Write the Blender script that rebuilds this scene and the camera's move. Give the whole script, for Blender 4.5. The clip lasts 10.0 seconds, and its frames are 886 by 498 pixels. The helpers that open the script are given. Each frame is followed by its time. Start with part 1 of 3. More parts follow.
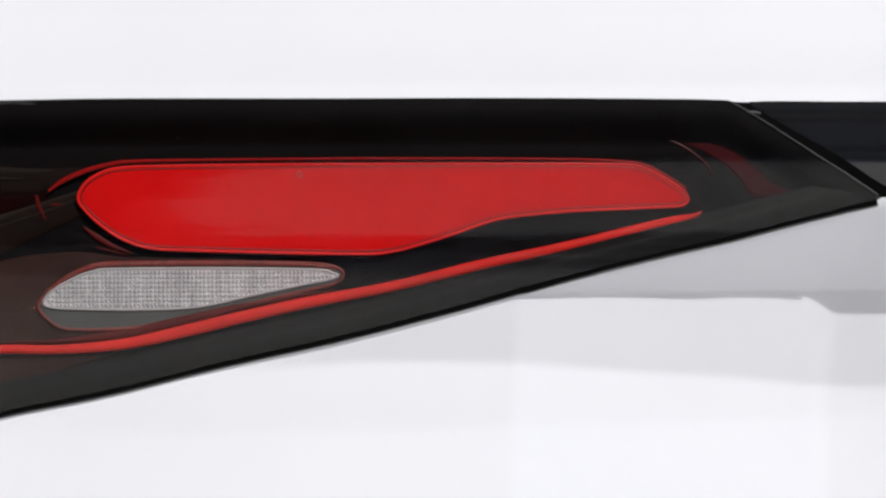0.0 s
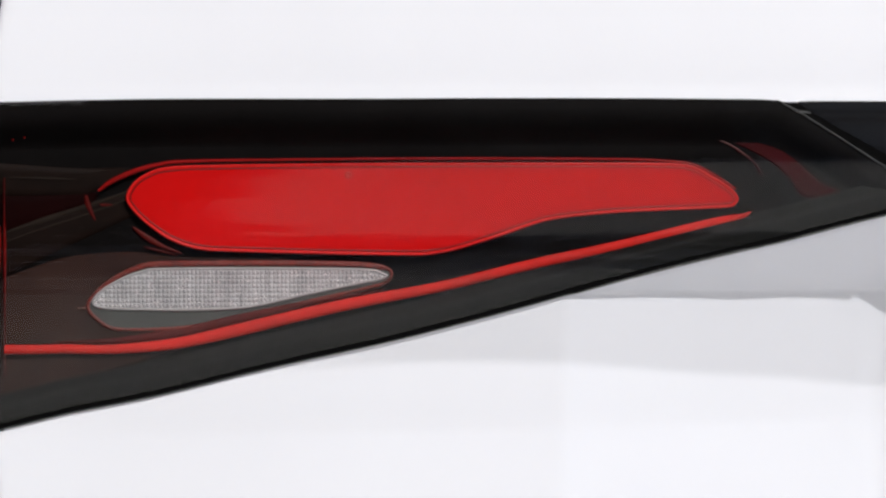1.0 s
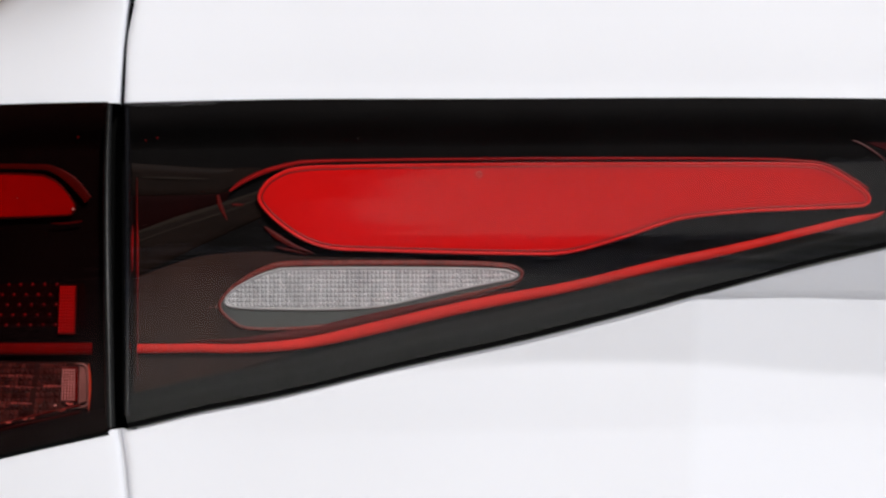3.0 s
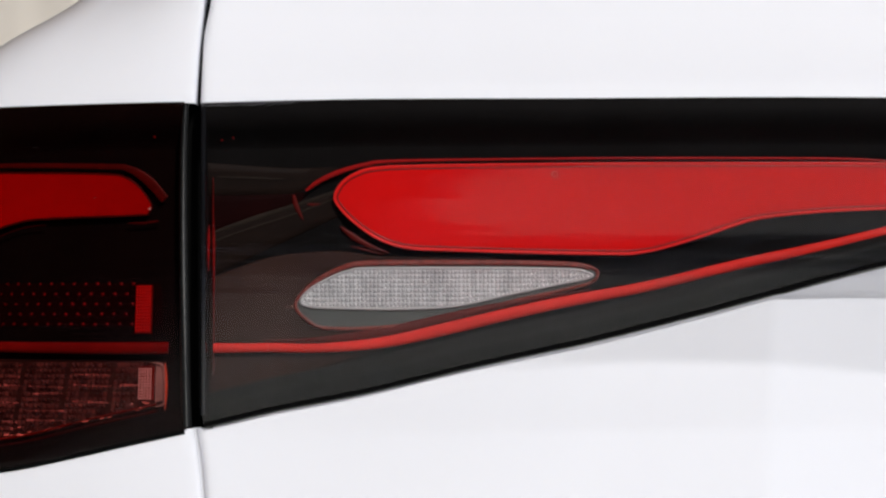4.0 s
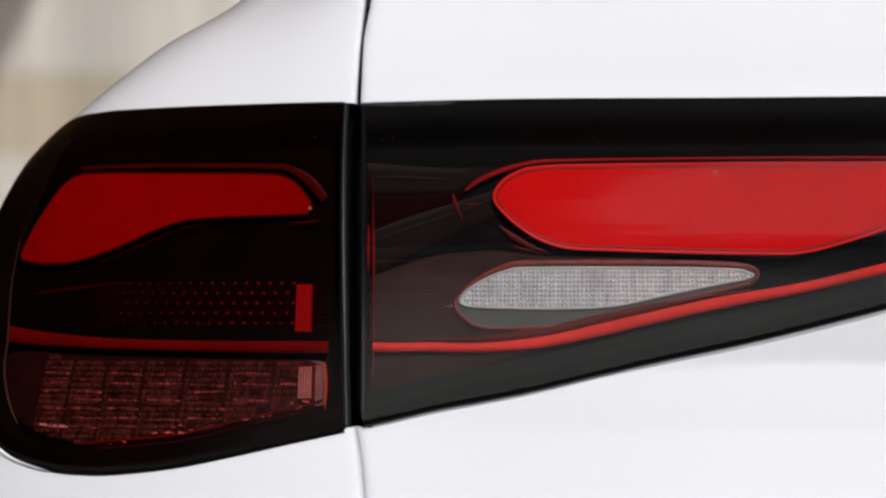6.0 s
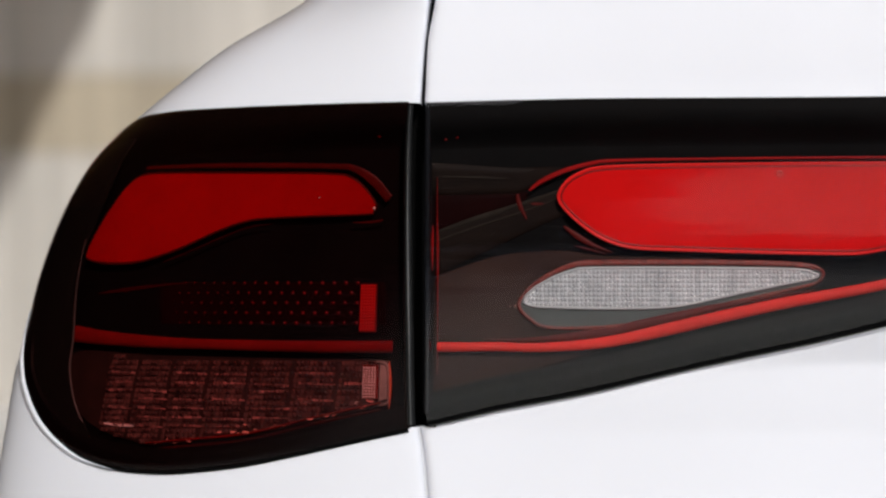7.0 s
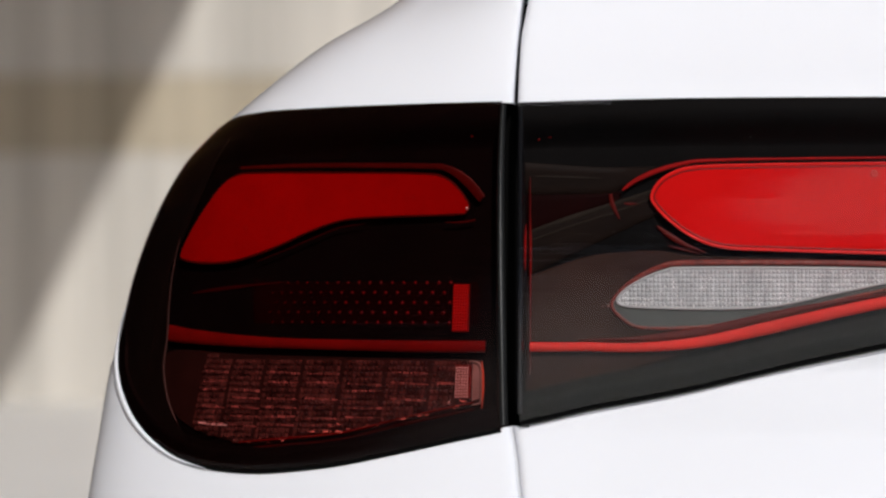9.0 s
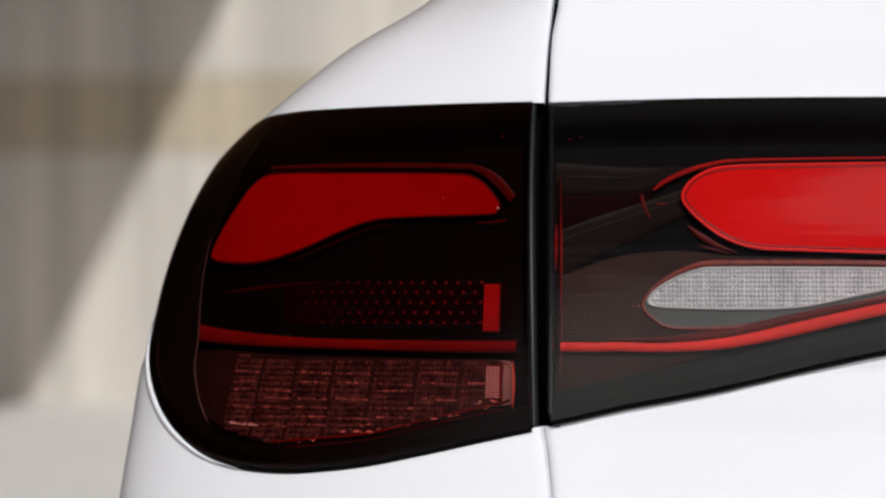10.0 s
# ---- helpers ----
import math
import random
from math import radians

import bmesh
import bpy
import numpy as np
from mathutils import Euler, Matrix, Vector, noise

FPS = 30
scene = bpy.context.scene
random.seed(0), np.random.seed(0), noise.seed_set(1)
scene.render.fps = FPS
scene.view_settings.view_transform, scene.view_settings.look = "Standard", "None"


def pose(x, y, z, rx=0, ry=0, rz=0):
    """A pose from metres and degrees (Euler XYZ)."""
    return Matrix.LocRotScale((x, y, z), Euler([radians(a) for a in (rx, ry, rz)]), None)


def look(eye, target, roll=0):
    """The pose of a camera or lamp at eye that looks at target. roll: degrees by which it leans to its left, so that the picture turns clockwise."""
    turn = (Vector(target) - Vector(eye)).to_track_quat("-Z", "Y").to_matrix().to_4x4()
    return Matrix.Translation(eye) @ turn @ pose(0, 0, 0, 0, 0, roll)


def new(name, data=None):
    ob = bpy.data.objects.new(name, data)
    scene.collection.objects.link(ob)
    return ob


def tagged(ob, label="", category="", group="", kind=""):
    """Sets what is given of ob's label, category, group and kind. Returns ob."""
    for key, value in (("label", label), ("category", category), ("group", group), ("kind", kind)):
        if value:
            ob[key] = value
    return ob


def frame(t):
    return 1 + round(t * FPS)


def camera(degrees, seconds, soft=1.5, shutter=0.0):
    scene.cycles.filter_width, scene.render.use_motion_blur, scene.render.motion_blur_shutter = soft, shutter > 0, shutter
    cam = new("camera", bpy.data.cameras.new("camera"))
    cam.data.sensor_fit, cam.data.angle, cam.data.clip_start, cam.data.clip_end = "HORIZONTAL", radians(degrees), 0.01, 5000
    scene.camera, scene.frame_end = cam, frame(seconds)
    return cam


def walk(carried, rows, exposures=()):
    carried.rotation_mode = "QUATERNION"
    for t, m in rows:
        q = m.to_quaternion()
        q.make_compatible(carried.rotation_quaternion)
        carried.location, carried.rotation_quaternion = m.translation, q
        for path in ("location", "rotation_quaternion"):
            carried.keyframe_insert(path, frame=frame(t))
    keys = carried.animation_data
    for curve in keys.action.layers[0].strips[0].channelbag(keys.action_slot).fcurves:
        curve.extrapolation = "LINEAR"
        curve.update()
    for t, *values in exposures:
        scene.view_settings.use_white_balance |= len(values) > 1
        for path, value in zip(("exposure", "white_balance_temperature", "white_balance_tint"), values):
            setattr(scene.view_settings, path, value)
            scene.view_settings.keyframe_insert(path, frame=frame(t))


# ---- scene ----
cam = camera(17.82, 10.0, soft=2.5)
cam.data.dof.use_dof, cam.data.dof.focus_distance, cam.data.dof.aperture_fstop = True, 1.455, 7.2
EYE_HEIGHT = 0.95
# seconds, yaw, pitch, roll: the camera turns on its stand
ROWS = [
    (0, -6.100, -0.195, 0.109),
    (0.5, -5.670, -0.193, 0.109),
    (1, -5.112, -0.191, 0.106),
    (1.5, -4.498, -0.190, 0.100),
    (2, -3.840, -0.190, 0.091),
    (2.5, -3.181, -0.190, 0.080),
    (4, -0.935, -0.193, 0.039),
    (4.5, -0.173, -0.194, 0.024),
    (5, 0.618, -0.196, 0.009),
    (5.5, 1.445, -0.198, -0.006),
    (6, 2.294, -0.200, -0.021),
    (7.5, 4.119, -0.205, -0.056),
    (8, 4.622, -0.207, -0.064),
    (8.5, 5.075, -0.208, -0.070),
    (9, 5.477, -0.208, -0.072),
    (9.5, 5.823, -0.209, -0.070),
    (10, 6.100, -0.208, -0.065),
]
walk(cam, [(t, pose(0, 0, EYE_HEIGHT, 90 + pitch, roll, yaw)) for t, yaw, pitch, roll in ROWS], [(0, 0.0), (5.5, 0.0), (8, 0.045), (10, 0.075)])

# ---- light ----
SUN_WAY = Vector((-0.285, 0.790, -0.577)).normalized()
sky = bpy.data.worlds.new("sky")
scene.world = sky
sky.use_nodes = True
sky_nodes, sky_links = sky.node_tree.nodes, sky.node_tree.links
air = sky_nodes.new("ShaderNodeTexSky")
air.sky_type, air.sun_disc = "NISHITA", False
air.dust_density, air.ozone_density = 1.6, 0.8
air.sun_elevation = math.asin(-SUN_WAY.z)
air.sun_rotation = math.atan2(-SUN_WAY.x, -SUN_WAY.y)
sky_links.new(air.outputs[0], sky_nodes["Background"].inputs[0])
sky_nodes["Background"].inputs[1].default_value = 0.116
sun = new("sun", bpy.data.lights.new("sun", "SUN"))
sun.data.energy, sun.data.angle, sun.data.color = 2.57, radians(0.6), (1.0, 0.985, 0.965)
sun.matrix_world = look((8, -16, 16), Vector((8, -16, 16)) + SUN_WAY)
scene.view_settings.exposure = 0.0


# ---- materials ----
def material(name, colour, rough=0.5, metal=0.0, coat=0.0, vary=0.12, scale=30.0, bump=0.0, stretch=(1, 1, 1), ior=1.5, fine=6.0, spread=0.0, coat_rough=0.03):
    """A plain surface whose colour and roughness wander at two scales."""
    m = bpy.data.materials.new(name)
    m.use_nodes = True
    n, k = m.node_tree.nodes, m.node_tree.links
    b = n["Principled BSDF"]
    b.inputs["Metallic"].default_value, b.inputs["IOR"].default_value = metal, ior
    b.inputs["Coat Weight"].default_value, b.inputs["Coat Roughness"].default_value = coat, coat_rough
    place = n.new("ShaderNodeTexCoord")
    turn = n.new("ShaderNodeMapping")
    turn.inputs["Scale"].default_value = stretch
    k.new(place.outputs["Object"], turn.inputs[0])
    big, small = n.new("ShaderNodeTexNoise"), n.new("ShaderNodeTexNoise")
    big.inputs["Scale"].default_value, small.inputs["Scale"].default_value = scale, scale * fine
    big.inputs["Detail"].default_value = small.inputs["Detail"].default_value = 5.0
    both = n.new("ShaderNodeMix")
    both.data_type = "FLOAT"
    both.inputs[0].default_value = 0.4
    for tex, slot in ((big, 2), (small, 3)):
        k.new(turn.outputs[0], tex.inputs["Vector"])
        k.new(tex.outputs["Fac"], both.inputs[slot])
    tone = n.new("ShaderNodeMapRange")
    tone.inputs[1].default_value, tone.inputs[2].default_value = 0.3, 0.7
    tone.inputs[3].default_value, tone.inputs[4].default_value = 1 - vary, 1 + vary
    k.new(both.outputs[0], tone.inputs[0])
    last = tone.outputs[0]
    if spread:
        info, each, times = n.new("ShaderNodeObjectInfo"), n.new("ShaderNodeMapRange"), n.new("ShaderNodeMath")
        each.inputs[3].default_value, each.inputs[4].default_value = 1 - spread, 1 + spread
        times.operation = "MULTIPLY"
        k.new(info.outputs["Random"], each.inputs[0])
        k.new(each.outputs[0], times.inputs[0])
        k.new(last, times.inputs[1])
        last = times.outputs[0]
    paint = n.new("ShaderNodeVectorMath")
    paint.operation = "SCALE"
    paint.inputs[0].default_value = colour
    k.new(last, paint.inputs["Scale"])
    k.new(paint.outputs[0], b.inputs["Base Color"])
    gloss = n.new("ShaderNodeMapRange")
    gloss.inputs[3].default_value, gloss.inputs[4].default_value = rough * 0.85, min(1, rough * 1.15)
    k.new(small.outputs["Fac"], gloss.inputs[0])
    k.new(gloss.outputs[0], b.inputs["Roughness"])
    if bump:
        relief = n.new("ShaderNodeBump")
        relief.inputs["Strength"].default_value, relief.inputs["Distance"].default_value = 0.6, bump
        k.new(both.outputs[0], relief.inputs["Height"])
        k.new(relief.outputs[0], b.inputs["Normal"])
    return m


def clear_plastic(name, tint, rough=0.02, ripple=0.10, ior=1.47):
    """A tinted clear lens cover: what lies behind shows through, and the front mirrors."""
    m = bpy.data.materials.new(name)
    m.use_nodes = True
    n, k = m.node_tree.nodes, m.node_tree.links
    n.remove(n["Principled BSDF"])
    see, mirror, share, edge = n.new("ShaderNodeBsdfTransparent"), n.new("ShaderNodeBsdfGlossy"), n.new("ShaderNodeMixShader"), n.new("ShaderNodeFresnel")
    see.inputs[0].default_value = (*tint, 1)
    mirror.inputs["Color"].default_value = (1, 1, 1, 1)
    mirror.inputs["Roughness"].default_value = rough
    edge.inputs["IOR"].default_value = ior
    dust, place, wave = n.new("ShaderNodeTexNoise"), n.new("ShaderNodeTexCoord"), n.new("ShaderNodeBump")
    flow = n.new("ShaderNodeMapping")
    flow.inputs["Scale"].default_value = (5.0, 5.0, 130.0)
    dust.inputs["Scale"].default_value, dust.inputs["Detail"].default_value = 1.6, 3.0
    wave.inputs["Strength"].default_value, wave.inputs["Distance"].default_value = ripple, 0.004
    k.new(place.outputs["Object"], flow.inputs[0])
    k.new(flow.outputs[0], dust.inputs["Vector"])
    k.new(dust.outputs["Fac"], wave.inputs["Height"])
    k.new(wave.outputs[0], mirror.inputs["Normal"])
    for a, b in ((edge.outputs[0], share.inputs[0]), (see.outputs[0], share.inputs[1]), (mirror.outputs[0], share.inputs[2])):
        k.new(a, b)
    k.new(share.outputs[0], n["Material Output"].inputs["Surface"])
    return m


WHITE = material("white_car_paint", (0.785, 0.80, 0.85), 0.42, coat=1.0, vary=0.012, scale=3.0, coat_rough=0.11)
BLACK = material("black_lamp_plastic", (0.0035, 0.003, 0.003), 0.5, vary=0.3, scale=40, ior=1.12)
RUBBER = material("black_rubber", (0.002, 0.002, 0.002), 0.7, vary=0.3, scale=120, ior=1.1)
# grey that paints edge highlights as strips; the joint clip wears it too
GLINT = material("grey_edge_glint_and_clip", (0.09, 0.09, 0.09), 0.42, vary=0.3, scale=60)
SIDE_EDGE = material("satin_black_lamp_edge", (0.006, 0.006, 0.006), 0.38, vary=0.3, scale=40, ior=1.35)
TRIM = material("piano_black_trim", (0.006, 0.006, 0.007), 0.12, coat=1.0, vary=0.3, scale=20)
RED = material("red_lamp_plastic", (0.56, 0.004, 0.004), 0.30, vary=0.07, scale=16, ior=1.2)
RED_RIM = material("bright_red_edge", (0.64, 0.018, 0.016), 0.3, vary=0.15, scale=60, ior=1.25)
RED_GUIDE = material("red_light_guide", (0.56, 0.022, 0.016), 0.5, vary=0.25, scale=30, ior=1.2)
RED_LINE = material("thin_red_line", (0.27, 0.006, 0.006), 0.3, vary=0.2, scale=40, ior=1.2)
RED_DARK = material("dark_red_groove", (0.06, 0.001, 0.001), 0.4, vary=0.2, scale=40)
RIM_RED = material("frosted_red_window_rim", (0.15, 0.026, 0.02), 0.3, vary=0.8, scale=300, ior=1.3)
RED_DEEP = material("deep_red_plastic", (0.38, 0.0025, 0.0025), 0.30, vary=0.16, scale=9, ior=1.15)
RED_FAINT = material("faint_dark_red_plastic", (0.036, 0.002, 0.003), 0.4, vary=0.4, scale=40, ior=1.15)
SHELL_DARK = material("dark_brown_lamp_wall", (0.007, 0.008, 0.007), 0.4, vary=0.3, scale=30, ior=1.15)
RED_DIM = material("dim_red_plastic", (0.17, 0.006, 0.005), 0.3, vary=0.2, scale=40, ior=1.25)
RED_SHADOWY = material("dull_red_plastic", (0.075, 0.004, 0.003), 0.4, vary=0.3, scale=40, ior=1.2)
STUD_RED = material("dark_red_stud_plastic", (0.22, 0.006, 0.012), 0.3, vary=0.5, scale=60, ior=1.3)
BEAM = material("dark_brown_inner_wall", (0.008, 0.0042, 0.003), 0.5, vary=0.5, scale=14, ior=1.15, stretch=(1, 1, 6))
BEAM_PALE = material("grey_brown_streak", (0.018, 0.013, 0.010), 0.5, vary=0.4, scale=30, ior=1.15)
WELL = material("near_black_red_well", (0.008, 0.0006, 0.0006), 0.6, vary=0.3, scale=30, ior=1.1)
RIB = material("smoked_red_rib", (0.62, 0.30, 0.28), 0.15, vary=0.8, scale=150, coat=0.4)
FLANGE = material("dim_painted_flange", (0.62, 0.63, 0.66), 0.5, vary=0.05, scale=20)
BEZEL_GREY = material("charcoal_lamp_border", (0.009, 0.0095, 0.009), 0.5, vary=0.2, scale=30, ior=1.15)
TOOTH = material("pale_red_frosting", (0.30, 0.13, 0.11), 0.3, vary=0.5, scale=200)
TRAY_BROWN = material("dark_brown_lamp_floor", (0.034, 0.017, 0.013), 0.5, vary=0.35, scale=14, ior=1.15)
GREY_TRAY = material("grey_lamp_tray", (0.058, 0.066, 0.063), 0.4, vary=0.12, scale=60)
PRISM = material("clear_prism_plastic", (0.47, 0.48, 0.495), 0.20, vary=0.34, scale=300, stretch=(1, 1, 0.2))
PRISM_DOT = material("bright_prism_dot", (0.80, 0.80, 0.80), 0.3, vary=0.2, scale=300)
PRISM_LIP = material("pale_clear_plastic_lip", (0.40, 0.405, 0.41), 0.25, vary=0.1, scale=80)
SIGNAL_BASE = material("smoked_red_backing", (0.022, 0.012, 0.010), 0.3, vary=0.4, scale=60)
SIGNAL_RED = material("smoked_red_prism", (0.105, 0.052, 0.047), 0.10, vary=0.95, scale=120, coat=0.5)
PINK = material("pink_reflex_prism", (0.86, 0.80, 0.80), 0.15, vary=0.3, scale=200)
SPARK = material("bright_red_glint", (0.95, 0.40, 0.34), 0.15, vary=0.3, scale=200)
PINK_DIM = material("dull_pink_plastic", (0.30, 0.30, 0.29), 0.2, vary=0.3, scale=120)
ORANGE_EDGE = material("orange_red_edge", (0.75, 0.16, 0.07), 0.3, vary=0.3, scale=90)
COVER = clear_plastic("clear_lamp_cover", (0.93, 0.90, 0.90), rough=0.03, ripple=0.035, ior=1.43)
COVER_DARK = clear_plastic("dark_red_lamp_cover", (0.58, 0.22, 0.20), rough=0.06, ripple=0.02, ior=1.24)
CONCRETE = material("board_marked_concrete", (0.515, 0.485, 0.44), 0.85, vary=0.38, scale=1.1, bump=0.01, stretch=(4.5, 4.5, 0.16), spread=0.05)
CONCRETE_DARK = material("darker_concrete_course", (0.40, 0.345, 0.26), 0.85, vary=0.38, scale=1.1, bump=0.01, stretch=(4.5, 4.5, 0.16), spread=0.05)
PAVING = material("pale_concrete_ground", (0.715, 0.70, 0.675), 0.8, vary=0.07, scale=0.5, bump=0.004)
# saturated so that its bounce warms the shaded wall
SOFFIT = material("warm_bounce_timber_soffit", (0.50, 0.30, 0.11), 0.6, vary=0.2, scale=2.0, stretch=(8, 1, 1))
DARK_CLADDING = material("dark_brown_cladding", (0.05, 0.03, 0.02), 0.7, vary=0.3, scale=1.0)
MID_BRICK = material("brown_brick", (0.17, 0.145, 0.125), 0.8, vary=0.25, scale=1.5, bump=0.01)
GREY_RENDERED = material("grey_plaster", (0.34, 0.32, 0.30), 0.85, vary=0.2, scale=1.0, bump=0.01)
BROWN_BRICK = material("dark_brown_brick", (0.09, 0.07, 0.06), 0.8, vary=0.25, scale=1.5, bump=0.01)


# ---- helpers ----
def part(name, bm, mat, parent=None, label=""):
    """Links a bmesh as one mesh object under a thing or a part."""
    bmesh.ops.recalc_face_normals(bm, faces=bm.faces)
    me = bpy.data.meshes.new(name)
    bm.to_mesh(me)
    bm.free()
    me.materials.append(mat)
    me.polygons.foreach_set("use_smooth", [True] * len(me.polygons))
    me.set_sharp_from_angle(angle=radians(42))
    ob = new(name, me)
    ob.parent = parent
    if parent is not None:
        ob.matrix_parent_inverse = parent.matrix_world.inverted()
    return tagged(ob, label) if label else ob


def empty(name, at, parent=None):
    ob = new(name)
    ob.empty_display_size = 0.05
    if parent is not None:
        ob.parent = parent
        ob.matrix_parent_inverse = parent.matrix_world.inverted()
    ob.matrix_world = Matrix.Translation(at)
    bpy.context.view_layer.update()
    return ob


def block(x0, x1, y0, y1, z0, z1, bevel=0.0):
    bm = bmesh.new()
    bmesh.ops.create_cube(bm, size=1.0)
    bm.transform(Matrix.Translation(((x0 + x1) / 2, (y0 + y1) / 2, (z0 + z1) / 2)) @ Matrix.Diagonal((x1 - x0, y1 - y0, z1 - z0, 1)))
    if bevel:
        bmesh.ops.bevel(bm, geom=bm.edges[:], offset=bevel, segments=2, affect="EDGES")
    return bm


def flat(ob):
    ob.data.polygons.foreach_set("use_smooth", [False] * len(ob.data.polygons))
    return ob


# ---- the car's skin ----
TOP_Z = 1.0262
LEAN_UP = 0.1
UNDER_A = 1.6
UNDER_B = 0.42
CREASE_Z = 0.9217
TIP_Z = 0.9568
BROW_Z = 0.9913
UNDER_X0 = -0.06
UNDER_X1 = 0.13
SWELL = [[-0.0, 0.8788], [0.058, 0.8833], [0.13, 0.8866], [0.189, 0.8853], [0.263, 0.8786], [0.323, 0.8741], [0.389, 0.8671], [1.2, 0.8471]]
SILL = [[-0.043, 0.8641], [-0.014, 0.8702], [0.101, 0.8972], [0.219, 0.9276], [0.308, 0.9488], [0.368, 0.9629], [0.386, 0.9674], [0.6, 0.9674]]
SIDE = [
    (0, -0.288), (0.4, -0.368), (0.7, -0.353), (0.8081, -0.340), (0.8489, -0.3332), (0.8798, -0.3279), (0.8952, -0.3223), (0.9261, -0.3148),
    (0.9569, -0.3039), (0.9876, -0.2874), (1.006, -0.2709), (1.0167, -0.2592), (1.0356, -0.2370), (1.0548, -0.2125), (1.0776, -0.1750),
    (1.2776, 0.047), (1.5776, 0.277),
]
CANOPY_X = -1.14

REAR_Y = 1.45
BEND_X, BEND_ARC, BEND_DEPTH = -0.099, 0.22, 0.07


def spline(points):
    """A smooth curve through (u, v) points with rising u."""
    u, v = np.array(points, float).T
    d = np.diff(v) / np.diff(u)
    m = np.concatenate([[d[0]], np.where(d[:-1] * d[1:] > 0, 2 * d[:-1] * d[1:] / (d[:-1] + d[1:] + 1e-12), 0.0), [d[-1]]])

    def curve(w):
        w = min(max(w, u[0]), u[-1])
        k = min(int(np.searchsorted(u, w, "right")) - 1, len(u) - 2)
        h = u[k + 1] - u[k]
        a = (w - u[k]) / h
        return float(v[k] * (1 + 2 * a) * (1 - a) ** 2 + m[k] * h * a * (1 - a) ** 2 + v[k + 1] * a * a * (3 - 2 * a) + m[k + 1] * h * a * a * (a - 1))
    return curve


def smooth(a, b, w):
    w = min(max((w - a) / (b - a), 0.0), 1.0)
    return w * w * (3 - 2 * w)


def ramp(a, b, w, r=0.004):
    """How far w has gone from a towards b, with rounded ends."""
    def hinge(d):
        return 0.0 if d < -r else d if d > r else (d + r) ** 2 / (4 * r)
    return hinge(w - a) - hinge(w - b)


def skin(s, z):
    """The car's outer skin: s runs along its plan (x across the tailgate, then round the corner), z is height."""
    side = side_x(z)
    if s >= BEND_X:
        x, y = s, 0.0
    else:
        a = (BEND_X - s) / BEND_ARC
        if a < math.pi / 2:
            x, y = BEND_X - (BEND_X - side) * math.sin(a), BEND_DEPTH * (1 - math.cos(a))
        else:
            x, y = side, BEND_DEPTH + (a - math.pi / 2) * BEND_ARC
    bulge = min(max(z, 0.85), 1.03) - 0.955
    y += REAR_Y + 0.6 * bulge * bulge * smooth(-0.16, 0.0, s) + (LEAN_UP + 0.32 * smooth(-0.09, -0.26, s)) * ramp(TOP_Z, 3.0, z, 0.03)
    sill = lamp_sill(s)
    fold = min(CREASE_Z, sill)
    y += smooth(UNDER_X0, UNDER_X1, s) * (0.15 * (BROW_Z - TIP_Z - ramp(TIP_Z, BROW_Z, z, 0.004)) + UNDER_A * (sill - fold - ramp(fold, sill, z, 0.0012))
                                          + UNDER_B * (fold - swell_z(s) - ramp(swell_z(s), fold, z, 0.0025)))
    return Vector((x, y, z))


def on_skin(s, z, off=0.0):
    """A point off metres outside the skin."""
    p, e = skin(s, z), 5e-4
    n = (skin(s + e, z) - skin(s - e, z)).cross(skin(s, z + e) - skin(s, z - e)).normalized()
    return p + n * off

side_x, swell_z, lamp_sill = spline(SIDE), spline(SWELL), spline(SILL)


def loop(points, closed=True, steps=10):
    """A smooth line through points in millimetres; a point given twice is a corner."""
    p = np.array(points, float)
    p[:, :] /= 1000.0
    k = len(p)
    out = []
    for i in range(k if closed else k - 1):
        q = [p[j % k] if closed else p[min(max(j, 0), k - 1)] for j in (i - 1, i, i + 1, i + 2)]
        if np.allclose(q[1], q[2]):
            continue
        for a in np.arange(steps) / steps:
            out.append(0.5 * (2 * q[1] + (q[2] - q[0]) * a + (2 * q[0] - 5 * q[1] + 4 * q[2] - q[3]) * a * a + (3 * q[1] - q[0] - 3 * q[2] + q[3]) * a ** 3))
    if not closed:
        out.append(p[-1])
    return np.array(out)


def chains(points):
    """The ends of a closed outline along s, and its upper and lower edge as functions of s."""
    c = loop(points)
    lo, hi = int(c[:, 0].argmin()), int(c[:, 0].argmax())
    one = np.array([c[i % len(c)] for i in range(lo, hi + 1 if hi > lo else hi + len(c) + 1)])
    two = np.array([c[i % len(c)] for i in range(hi, lo + 1 if lo > hi else lo + len(c) + 1)])[::-1]
    one[:, 0], two[:, 0] = np.maximum.accumulate(one[:, 0]), np.maximum.accumulate(two[:, 0])
    if one[:, 1].mean() < two[:, 1].mean():
        one, two = two, one
    return c[lo, 0], c[hi, 0], lambda s: float(np.interp(s, one[:, 0], one[:, 1])), lambda s: float(np.interp(s, two[:, 0], two[:, 1]))


